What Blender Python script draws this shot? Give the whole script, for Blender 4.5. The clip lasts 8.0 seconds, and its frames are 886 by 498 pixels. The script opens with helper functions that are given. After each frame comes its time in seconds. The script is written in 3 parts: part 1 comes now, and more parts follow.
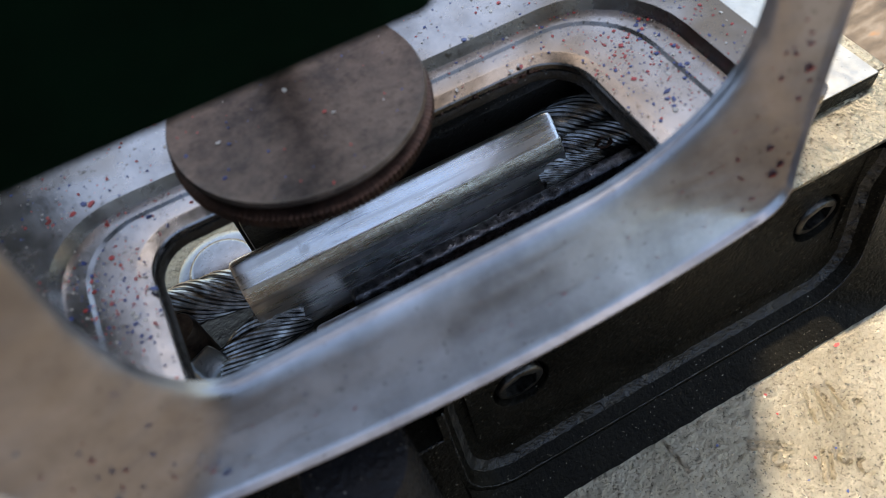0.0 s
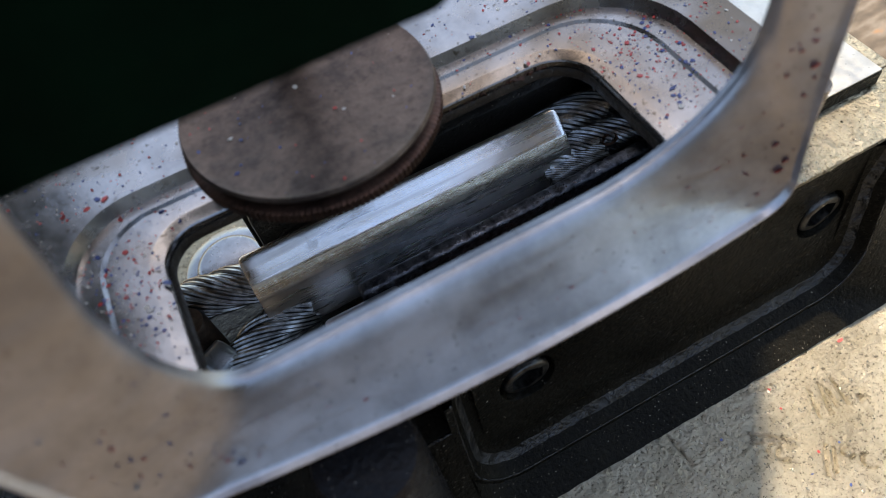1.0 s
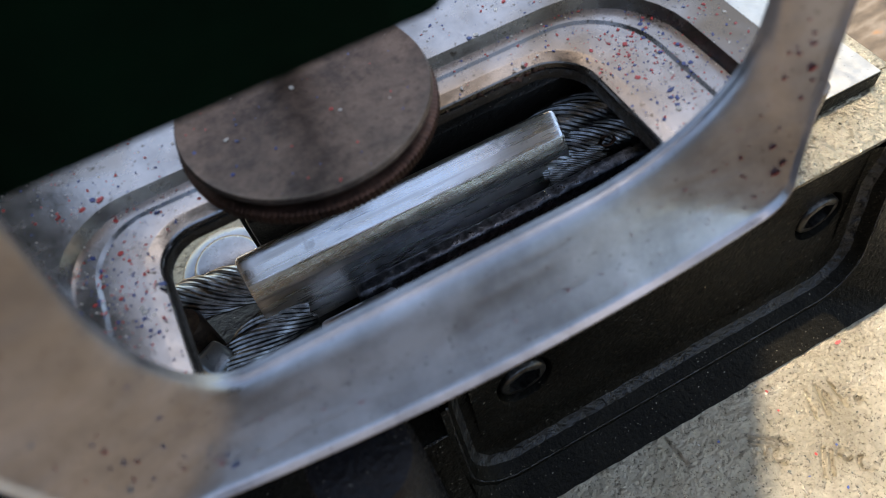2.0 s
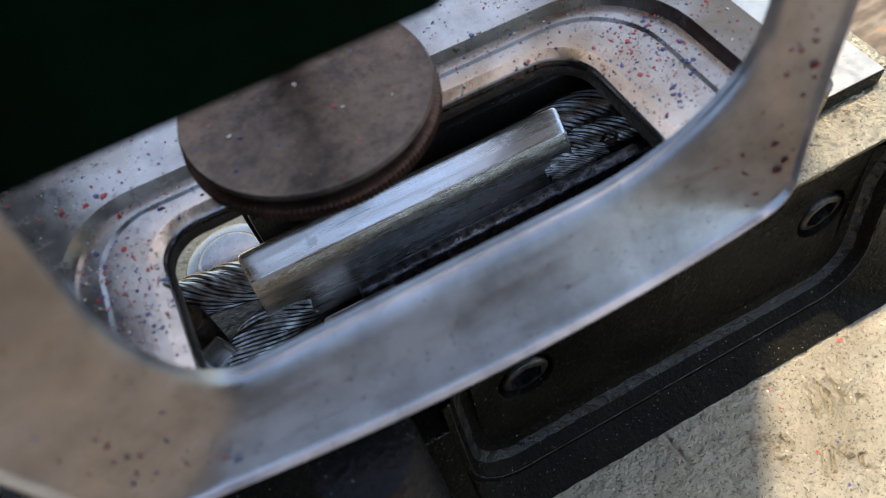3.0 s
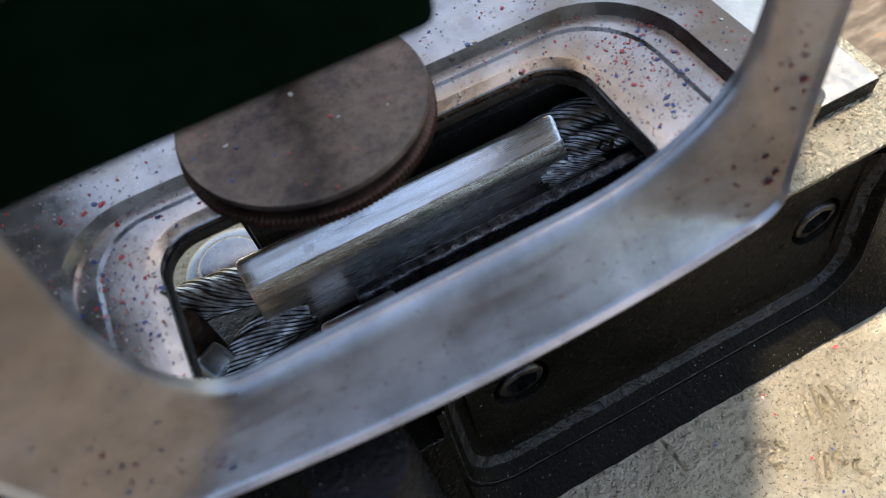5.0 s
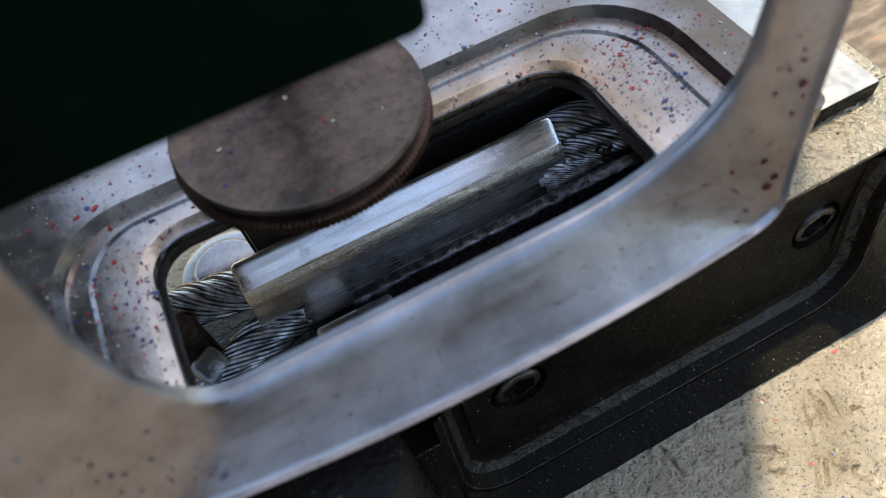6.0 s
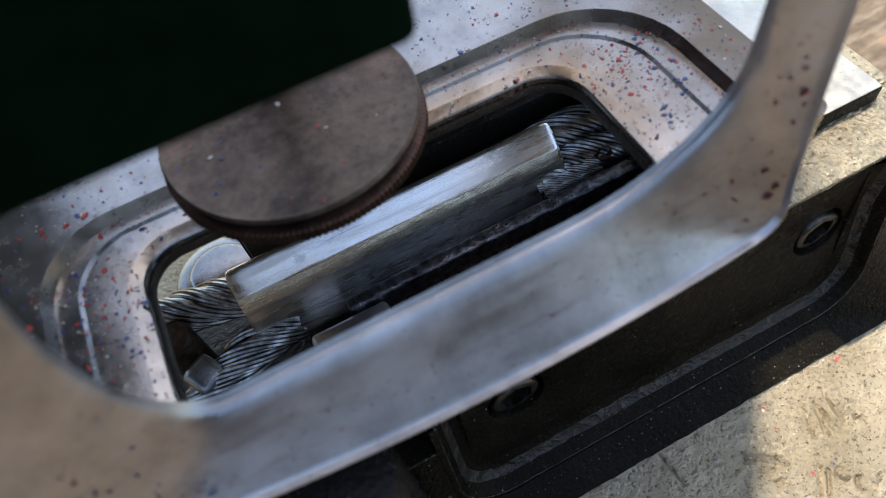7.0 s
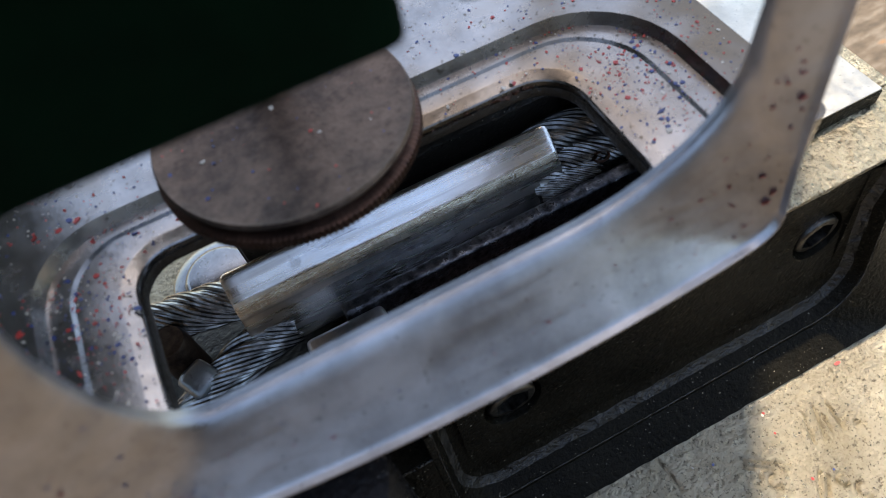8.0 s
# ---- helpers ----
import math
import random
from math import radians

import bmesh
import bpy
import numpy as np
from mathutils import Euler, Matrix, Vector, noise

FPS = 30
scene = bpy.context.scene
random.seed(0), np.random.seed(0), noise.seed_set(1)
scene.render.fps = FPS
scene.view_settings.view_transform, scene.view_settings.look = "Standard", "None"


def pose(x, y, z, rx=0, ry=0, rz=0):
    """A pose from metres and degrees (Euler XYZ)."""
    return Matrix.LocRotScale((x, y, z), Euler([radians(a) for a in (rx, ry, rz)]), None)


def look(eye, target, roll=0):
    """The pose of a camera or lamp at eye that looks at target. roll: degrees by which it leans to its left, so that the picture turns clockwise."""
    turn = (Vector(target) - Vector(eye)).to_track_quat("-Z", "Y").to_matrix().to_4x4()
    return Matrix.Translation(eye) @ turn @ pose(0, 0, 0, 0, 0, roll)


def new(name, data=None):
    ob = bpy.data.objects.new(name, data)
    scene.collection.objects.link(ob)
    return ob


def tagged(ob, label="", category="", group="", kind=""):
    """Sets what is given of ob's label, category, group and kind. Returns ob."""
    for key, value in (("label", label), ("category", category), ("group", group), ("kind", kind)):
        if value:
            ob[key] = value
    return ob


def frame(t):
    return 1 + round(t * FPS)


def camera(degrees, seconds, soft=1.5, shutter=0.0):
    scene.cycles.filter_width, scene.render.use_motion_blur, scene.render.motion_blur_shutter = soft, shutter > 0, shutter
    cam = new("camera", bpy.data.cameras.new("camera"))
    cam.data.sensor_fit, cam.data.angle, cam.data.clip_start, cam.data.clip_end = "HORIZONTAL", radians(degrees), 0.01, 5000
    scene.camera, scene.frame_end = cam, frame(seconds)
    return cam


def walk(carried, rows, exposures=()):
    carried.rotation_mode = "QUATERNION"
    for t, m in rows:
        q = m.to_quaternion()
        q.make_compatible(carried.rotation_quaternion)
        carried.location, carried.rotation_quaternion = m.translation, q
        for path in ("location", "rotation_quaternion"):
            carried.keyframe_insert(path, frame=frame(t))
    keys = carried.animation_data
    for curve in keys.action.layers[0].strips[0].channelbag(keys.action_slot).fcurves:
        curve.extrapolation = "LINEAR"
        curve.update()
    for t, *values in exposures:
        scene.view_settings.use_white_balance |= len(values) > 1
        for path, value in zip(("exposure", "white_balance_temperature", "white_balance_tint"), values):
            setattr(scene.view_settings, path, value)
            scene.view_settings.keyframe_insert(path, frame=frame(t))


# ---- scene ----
# ---- camera ----
cam = camera(66.30, 8.0, soft=0.6)
cam.data.dof.use_dof = True
cam.data.dof.focus_distance = 0.183
cam.data.dof.aperture_fstop = 15
walk(cam, [
    (0, look((-0.02586, -0.11479, 0.22647), (0.00801, -0.00898, 0.06017), -11.90)),
    (0.5, look((-0.02681, -0.11520, 0.22738), (0.00662, -0.00930, 0.06104), -12.06)),
    (1, look((-0.02751, -0.11563, 0.22775), (0.00553, -0.00991, 0.06123), -12.20)),
    (1.5, look((-0.02672, -0.11527, 0.22763), (0.00650, -0.00965, 0.06108), -12.04)),
    (3, look((-0.02669, -0.11555, 0.22782), (0.00531, -0.01038, 0.06074), -12.27)),
    (3.5, look((-0.02715, -0.11595, 0.22965), (0.00406, -0.01051, 0.06259), -12.61)),
    (4, look((-0.02735, -0.11628, 0.23022), (0.00389, -0.01127, 0.06289), -12.47)),
    (4.5, look((-0.02597, -0.11588, 0.22992), (0.00554, -0.01059, 0.06283), -12.35)),
    (6, look((-0.02352, -0.11463, 0.22879), (0.00805, -0.00905, 0.06188), -12.27)),
    (6.5, look((-0.02200, -0.11365, 0.22845), (0.00942, -0.00784, 0.06166), -12.31)),
    (7, look((-0.02134, -0.11291, 0.22776), (0.00980, -0.00704, 0.06096), -12.43)),
    (7.5, look((-0.02026, -0.11228, 0.22753), (0.01092, -0.00593, 0.06105), -12.49)),
    (8, look((-0.01969, -0.11224, 0.22706), (0.01118, -0.00602, 0.06043), -12.57)),
], [(0, 0.87, 7550, 10), (8, 0.87, 7550, 10)])

# ---- light ----
world = bpy.data.worlds.new("sky")
scene.world = world
world.use_nodes = True
wn = world.node_tree
sky = wn.nodes.new("ShaderNodeTexSky")
sky.sky_type, sky.sun_disc = "NISHITA", False
SUN = Vector((0.14, 0.27, 0.95)).normalized()
sky.sun_elevation = math.asin(SUN.z)
sky.sun_rotation = math.atan2(SUN.x, SUN.y)
wn.links.new(sky.outputs[0], wn.nodes["Background"].inputs[0])
wn.nodes["Background"].inputs[1].default_value = 0.215
sun = new("sun", bpy.data.lights.new("sun", "SUN"))
sun.data.energy, sun.data.angle, sun.data.color = 5.0, radians(1.0), (1.0, 0.93, 0.82)
sun.matrix_world = look(SUN * 2, (0, 0, 0))


# ---- materials ----
class Nodes:
    def __init__(self, name):
        self.mat = bpy.data.materials.new(name)
        self.mat.use_nodes = True
        self.t = self.mat.node_tree
        self.bsdf = self.t.nodes["Principled BSDF"]
        self.co = self.t.nodes.new("ShaderNodeTexCoord").outputs["Object"]

    def link(self, a, b):
        self.t.links.new(a, b)

    def stretch(self, sx, sy, sz):
        m = self.t.nodes.new("ShaderNodeMapping")
        m.inputs["Scale"].default_value = (sx, sy, sz)
        self.link(self.co, m.inputs[0])
        return m.outputs[0]

    def noise(self, scale, detail=6, rough=0.6, co=None):
        n = self.t.nodes.new("ShaderNodeTexNoise")
        n.inputs["Scale"].default_value, n.inputs["Detail"].default_value, n.inputs["Roughness"].default_value = scale, detail, rough
        self.link(co or self.co, n.inputs["Vector"])
        return n.outputs["Fac"]

    def cells(self, scale, co=None, feature="F1"):
        n = self.t.nodes.new("ShaderNodeTexVoronoi")
        n.feature = feature
        n.inputs["Scale"].default_value = scale
        self.link(co or self.co, n.inputs["Vector"])
        return n.outputs["Distance"]

    def ramp(self, fac, *stops):
        n = self.t.nodes.new("ShaderNodeValToRGB")
        els = n.color_ramp.elements
        while len(els) < len(stops):
            els.new(0.5)
        for e, (p, col) in zip(els, stops):
            e.position = p
            e.color = (*col, 1) if isinstance(col, tuple) else (col, col, col, 1)
        self.link(fac, n.inputs[0])
        return n.outputs[0]

    def mix(self, fac, a, b, mode="MIX"):
        n = self.t.nodes.new("ShaderNodeMix")
        n.data_type, n.blend_type = "RGBA", mode
        for s, v in ((n.inputs[0], fac), (n.inputs[6], a), (n.inputs[7], b)):
            if hasattr(v, "is_linked"):
                self.link(v, s)
            else:
                s.default_value = v if isinstance(v, float) else (*v, 1)
        return n.outputs[2]

    def bump(self, h, strength, dist, prev=None):
        n = self.t.nodes.new("ShaderNodeBump")
        n.inputs["Strength"].default_value, n.inputs["Distance"].default_value = strength, dist
        self.link(h, n.inputs["Height"])
        if prev:
            self.link(prev, n.inputs["Normal"])
        return n.outputs[0]

    def done(self, color=None, rough=None, metal=0.0, normal=None, spec=0.5):
        b = self.bsdf
        b.inputs["Specular IOR Level"].default_value = spec
        for key, v in (("Base Color", color), ("Roughness", rough), ("Normal", normal)):
            if v is None:
                continue
            if hasattr(v, "is_linked"):
                self.link(v, b.inputs[key])
            else:
                b.inputs[key].default_value = (*v, 1) if isinstance(v, tuple) else v
        b.inputs["Metallic"].default_value = metal
        return self.mat


def aluminium(name, tone, r0, r1, grain=(40, 400, 400), bump=0.15, dirt=0.5, stain=(0.30, 0.26, 0.20), metal=0.95):
    n = Nodes(name)
    g = n.noise(6, 5, 0.65, n.stretch(*grain))
    big = n.noise(48, 6, 0.65)
    wash = n.noise(17, 4, 0.6)
    specks = n.noise(800, 2, 0.5)
    col = n.mix(n.ramp(big, (0.38, 0.0), (0.62, 1.0)), tuple(v * 0.6 for v in tone), tone)
    col = n.mix(n.ramp(wash, (0.46, 0.0), (0.66, dirt)), col, stain)
    col = n.mix(n.ramp(specks, (0.66, 0.0), (0.72, dirt)), col, (0.10, 0.085, 0.07))
    rg = n.mix(n.ramp(big, (0.4, 0.0), (0.7, 0.5)), n.ramp(g, (0.3, r0), (0.7, r1)), (r1, r1, r1))
    nb = n.bump(g, bump, 0.0004)
    nb = n.bump(n.noise(1100, 2), bump * 0.5, 0.0002, nb)
    nb = n.bump(big, 0.25, 0.0008, nb)
    return n.done(col, rg, metal, nb)


ALU_FRAME = aluminium("cast_aluminium", (0.52, 0.52, 0.54), 0.27, 0.46, (8, 90, 90), 0.12, 0.35, (0.27, 0.26, 0.25))
ALU_PLATE = aluminium("milled_aluminium", (0.40, 0.392, 0.388), 0.13, 0.32, (22, 26, 26), 0.06, 0.95, (0.17, 0.13, 0.09))
ZINC = aluminium("zinc_plated_steel", (0.50, 0.56, 0.60), 0.25, 0.45, (60, 60, 60), 0.35, 0.3)
STOP_METAL = aluminium("dull_pale_steel", (0.80, 0.80, 0.82), 0.25, 0.4, (60, 60, 60), 0.2, 0.2)
STEEL_BRIGHT = aluminium("ground_steel", (0.74, 0.69, 0.60), 0.3, 0.5, (80, 80, 80), 0.1, 0.3)


def make_ferrule(name, scratch, depth, tone):
    """Pressed aluminium: drawn streaks along the axis, fine scratches and bruises."""
    n = Nodes(name)
    drawn = n.noise(9, 5, 0.6, n.stretch(2.5, 60, 60))
    cut = n.noise(9, 4, 0.7, n.stretch(*scratch))
    bruise = n.noise(130, 5, 0.6)
    wash = n.noise(38, 4, 0.55, n.stretch(0.5, 2, 2))
    col = n.mix(n.ramp(wash, (0.40, 0.0), (0.66, 0.75)), tone, (0.74, 0.66, 0.55))
    col = n.mix(n.ramp(drawn, (0.55, 0.0), (0.75, 0.45)), col, (0.50, 0.45, 0.40))
    col = n.mix(n.ramp(bruise, (0.62, 0.0), (0.70, 0.5)), col, (0.36, 0.33, 0.30))
    nb = n.bump(drawn, 0.10, 0.0004)
    nb = n.bump(cut, depth, 0.0004, nb)
    nb = n.bump(bruise, 0.12, 0.0005, nb)
    return n.done(col, n.ramp(drawn, (0.3, 0.20), (0.7, 0.36)), 0.97, nb)


FERRULE = make_ferrule("pressed_aluminium", (70, 26, 26), 0.16, (0.95, 0.94, 0.94))
FERRULE_EDGE = make_ferrule("trimmed_aluminium_edge", (130, 14, 14), 1.0, (0.98, 0.95, 0.90))


def make_gold(name, lumps):
    n = Nodes(name)
    a = n.noise(520, 6, 0.66)
    fine = n.noise(1300, 4, 0.6)
    b = n.noise(190, 4, 0.55)
    big = n.noise(40, 4)
    scr = n.noise(60, 4, 0.6, n.stretch(1.0, 14.0, 3.0))
    col = n.mix(n.ramp(big, (0.35, 0.0), (0.65, 1.0)), (0.30, 0.258, 0.185), (0.44, 0.39, 0.30))
    col = n.mix(n.ramp(a, (0.34, 0.85), (0.43, 0.0)), col, (0.07, 0.056, 0.038))
    col = n.mix(n.ramp(fine, (0.33, 0.8), (0.41, 0.0)), col, (0.10, 0.082, 0.058))
    nb = n.bump(b, 0.5 + lumps * 0.5, 0.0016 + lumps * 0.0045)
    nb = n.bump(a, 0.8, 0.0016, nb)
    nb = n.bump(fine, 0.4, 0.0007, nb)
    nb = n.bump(scr, 0.25, 0.0006, nb)
    return n.done(col, n.ramp(a, (0.3, 0.42), (0.7, 0.24)), 0.95, nb)


GOLD = make_gold("dimpled_plated_steel", 0.0)
GOLD_LUMPS = make_gold("hammered_plated_steel", 1.0)


def make_black(name, tone, r0, r1, bump, spec=0.3, specks=1.0):
    n = Nodes(name)
    a = n.noise(700, 4, 0.6)
    big = n.noise(60, 5)
    col = n.mix(n.ramp(big, (0.4, 0.0), (0.7, 1.0)), tone, tuple(v * 1.8 for v in tone))
    # Sparse pale specks in the colour, painted in as tiny glints.
    col = n.mix(n.ramp(n.noise(1500, 2), (0.705, 0.0), (0.73, specks)), col, (0.40, 0.36, 0.29))
    nb = n.bump(a, bump, 0.0006)
    nb = n.bump(n.noise(120, 3), bump * 0.6, 0.0012, nb)
    return n.done(col, n.ramp(a, (0.3, r0), (0.7, r1)), 0.0, nb, spec)


BLACK_CAST = make_black("black_painted_casting", (0.005, 0.0044, 0.003), 0.2, 0.4, 1.0, 0.06)


def make_worn_highlight():
    """Thick glossy black paint over rough sand-cast iron, rubbed on its high spots; shinier than the casting to
    imitate its highlights.
    """
    n = Nodes("worn_casting_highlight")
    lump = n.noise(270, 4, 0.6)
    fine = n.noise(900, 3, 0.6)
    col = n.ramp(lump, (0.45, (0.005, 0.005, 0.0045)), (0.75, (0.03, 0.03, 0.029)))
    nb = n.bump(lump, 1.0, 0.0030)
    nb = n.bump(fine, 0.7, 0.0008, nb)
    return n.done(col, n.ramp(fine, (0.3, 0.10), (0.7, 0.24)), 0.0, nb, 0.5)


WORN_HIGHLIGHT = make_worn_highlight()
GLOSS_BLACK = make_black("glossy_black_paint", (0.006, 0.006, 0.007), 0.16, 0.34, 0.9, 0.13)
BLACK_DIE = make_black("oiled_black_steel", (0.016, 0.0145, 0.012), 0.25, 0.5, 1.0, 0.45)
def make_oiled():
    n = Nodes("oiled_dark_steel")
    a = n.noise(420, 5, 0.6)
    col = n.ramp(a, (0.35, (0.03, 0.03, 0.033)), (0.72, (0.24, 0.25, 0.28)))
    return n.done(col, n.ramp(a, (0.3, 0.45), (0.7, 0.22)), 0.9, n.bump(a, 0.8, 0.0007))


OILED = make_oiled()
n = Nodes("black_oxide_steel")
BLACK_BOLT = n.done(n.ramp(n.noise(500, 4), (0.35, (0.02, 0.018, 0.016)), (0.7, (0.12, 0.115, 0.105))), 0.32, 0.9, n.bump(n.noise(900, 3), 0.4, 0.0004))
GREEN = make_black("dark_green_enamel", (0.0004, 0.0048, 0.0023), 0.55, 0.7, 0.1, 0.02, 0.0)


def make_knob(name, c0, c1, rust):
    n = Nodes(name)
    a = n.noise(85, 8, 0.7)
    s = n.noise(600, 3)
    col = n.mix(n.ramp(a, (0.35, 0.0), (0.65, 1.0)), c0, c1)
    col = n.mix(n.ramp(s, (0.50, 0.0), (0.74, rust)), col, (0.035, 0.02, 0.015))
    return n.done(col, n.ramp(a, (0.3, 0.36), (0.7, 0.55)), 0.7, n.bump(s, 0.3, 0.0004))


KNOB_FACE = make_knob("worn_steel_face", (0.025, 0.016, 0.012), (0.155, 0.108, 0.082), 0.6)
KNOB_RIM = make_knob("rusty_knurled_steel", (0.035, 0.017, 0.012), (0.12, 0.06, 0.04), 0.9)


def make_wire(name, c0, c1, grease):
    n = Nodes(name)
    a = n.noise(260, 4)
    col = n.mix(n.ramp(a, (0.35, 0.0), (0.65, 1.0)), c0, c1)
    col = n.mix(n.ramp(n.noise(90, 3), (0.50, 0.0), (0.70, grease)), col, (0.10, 0.085, 0.055))
    return n.done(col, 0.27, 0.92, n.bump(n.noise(2500, 2), 0.1, 0.0001))


WIRE = make_wire("galvanised_wire", (0.15, 0.153, 0.155), (0.56, 0.57, 0.57), 0.75)
CORE = make_wire("greasy_wire_core", (0.02, 0.02, 0.018), (0.05, 0.048, 0.04), 0.9)


def make_ground():
    n = Nodes("brown_workshop_floor")
    a = n.noise(60, 6, 0.6, n.stretch(1, 3, 1))
    col = n.ramp(a, (0.3, (0.035, 0.026, 0.018)), (0.5, (0.10, 0.075, 0.052)), (0.62, (0.15, 0.125, 0.1)), (0.75, (0.26, 0.12, 0.04)))
    return n.done(col, 0.8, 0.0, n.bump(a, 0.3, 0.002))


GROUND = make_ground()


def flake_paint(name, c):
    n = Nodes(name)
    a = n.noise(300, 3)
    return n.done(n.mix(n.ramp(a, (0.3, 0.0), (0.7, 1.0)), tuple(v * 0.55 for v in c), c), 0.4)


FLAKES = [flake_paint("red_paint_flake", (0.50, 0.035, 0.03)), flake_paint("blue_paint_flake", (0.03, 0.06, 0.22)), flake_paint("pale_metal_flake", (0.65, 0.6, 0.52))]

# ---- building helpers: millimetres, z counted from the slotted plate ----
MM = Matrix.Translation((0, 0, 0.125)) @ Matrix.Diagonal((0.001, 0.001, 0.001, 1))
ORIGIN = {}


def thing(name, at, label, category, group="", kind=""):
    ob = new(name)
    ob.location = MM @ Vector(at)
    ob.empty_display_size = 0.01
    ORIGIN[ob.name] = ob.location.copy()
    return tagged(ob, label, category, group, kind)


def mesh_of(name, bm, material, origin, smooth=True):
    bmesh.ops.transform(bm, matrix=Matrix.Translation(-origin) @ MM, verts=bm.verts)
    bmesh.ops.recalc_face_normals(bm, faces=bm.faces)
    me = bpy.data.meshes.new(name)
    bm.to_mesh(me)
    bm.free()
    for m in material if isinstance(material, list) else [material]:
        me.materials.append(m)
    if smooth:
        me.shade_smooth()
        me.set_sharp_from_angle(angle=radians(38))
    return me


def part(name, bm, material, parent, label="", at=None):
    base = ORIGIN[parent.name]
    origin = MM @ Vector(at) if at is not None else base
    ob = new(name, mesh_of(name, bm, material, origin))
    ob.parent = parent
    ob.location = origin - base
    ORIGIN[ob.name] = origin.copy()
    return tagged(ob, label)


def single(name, bm, material, at, label, category, group="", kind=""):
    origin = MM @ Vector(at)
    ob = new(name, mesh_of(name, bm, material, origin))
    ob.location = origin
    ORIGIN[ob.name] = origin.copy()
    return tagged(ob, label, category, group, kind)


def corner_loop(x0, x1, y0, y1, radii, n=8, m=0):
    """A rounded rectangle, corner by corner: (x0 y0), (x1 y0), (x1 y1), (x0 y1)."""
    pts = []
    if not isinstance(radii, (tuple, list)):
        radii = [radii] * 4
    for k, (cx, cy, sx, sy) in enumerate(((x0, y0, 1, 1), (x1, y0, -1, 1), (x1, y1, -1, -1), (x0, y1, 1, -1))):
        rx, ry = radii[k] if isinstance(radii[k], tuple) else (radii[k], radii[k])
        for i in range(n + 1):
            a = math.pi + k * math.pi / 2 + i / n * math.pi / 2
            pts.append((cx + sx * rx + rx * math.cos(a), cy + sy * ry + ry * math.sin(a)))
    if m:
        full, c = [], n + 1
        for k in range(4):
            full += pts[k * c:(k + 1) * c]
            (ax, ay), (bx, by) = pts[k * c + n], pts[(k + 1) * c % len(pts)]
            full += [(ax + (bx - ax) * i / (m + 1), ay + (by - ay) * i / (m + 1)) for i in range(1, m + 1)]
        return full
    return pts


def loft(loops, caps=(False, False), ring=False, bm=None):
    bm = bm or bmesh.new()
    rows = [[bm.verts.new(p) for p in loop] for loop in loops]
    pairs = list(zip(rows, rows[1:])) + ([(rows[-1], rows[0])] if ring else [])
    for a, b in pairs:
        for i in range(len(a)):
            j = (i + 1) % len(a)
            bm.faces.new((a[i], a[j], b[j], b[i]))
    if caps[0]:
        bm.faces.new(rows[0])
    if caps[1]:
        bm.faces.new(rows[-1])
    return bm


def block(x0, x1, y0, y1, z0, z1, bevel=0.6, seg=2, bm=None):
    bm2 = bmesh.new()
    bmesh.ops.create_cube(bm2, size=1)
    for v in bm2.verts:
        v.co = ((x0 + x1) / 2 + v.co.x * (x1 - x0), (y0 + y1) / 2 + v.co.y * (y1 - y0), (z0 + z1) / 2 + v.co.z * (z1 - z0))
    if bevel:
        bmesh.ops.bevel(bm2, geom=bm2.edges, offset=bevel, segments=seg, profile=0.5, affect="EDGES")
    return bm2


def turned(profile, centre, axis="z", n=48):
    """A body of revolution from (radius, height) rows."""
    loops = []
    for r, h in profile:
        loop = []
        for i in range(n):
            a = 2 * math.pi * i / n
            u, v = r * math.cos(a), r * math.sin(a)
            p = {"z": (u, v, h), "y": (u, h, v), "x": (h, u, v)}[axis]
            loop.append(tuple(p[k] + centre[k] for k in range(3)))
        loops.append(loop)
    return loft(loops, (True, True))


def tube(bm, pts, r, sides=6):
    loops = []
    for i, p in enumerate(pts):
        d = (pts[min(i + 1, len(pts) - 1)] - pts[max(i - 1, 0)]).normalized()
        u = d.cross(Vector((0.13, 0.31, 0.94))).normalized()
        v = d.cross(u)
        loops.append([p + r * (math.cos(a) * u + math.sin(a) * v) for a in (2 * math.pi * k / sides for k in range(sides))])
    loft(loops, (True, True), bm=bm)


# ---- ground and base ----
bm = block(-1500, 1500, -1500, 1500, -135, -120, 0)
single("ground", bm, GROUND, (0, 0, -120), "brown stained workshop floor with orange and grey patches", "floor", kind="structure")

MARKS = [(57.5, -91.6, 67, -98.5), (55.9, -92.9, 65.2, -99.5), (80, -88.8, 76.7, -97.2), (83.6, -89.3, 80.1, -97.8), (87.7, -89.3, 86.4, -98), (84, -92, 83, -97), (72.3, -103.6, 67.2, -110.1), (73.7, -105.2, 69.6, -110.6), (89.6, -98.8, 92.1, -98.4), (90, -97.6, 91.8, -97.2), (37.3, -80.9, 38.2, -90.2), (60, -96, 58, -97.5)]
RINGS = [(61.0, -100.2, 1.7), (76.2, -108.0, 1.6), (79.3, -112.4, 1.9)]


def groove(x, y):
    best = 9.0
    for x0, y0, x1, y1 in MARKS:
        dx, dy = x1 - x0, y1 - y0
        t = min(1, max(0, ((x - x0) * dx + (y - y0) * dy) / (dx * dx + dy * dy)))
        best = min(best, math.hypot(x - x0 - t * dx, y - y0 - t * dy))
    for cx, cy, r in RINGS:
        best = min(best, abs(math.hypot(x - cx, y - cy) - r) + (0.4 if x > cx + 1 else 0))
    return 0.95 * math.exp(-(best / 0.42) ** 2)


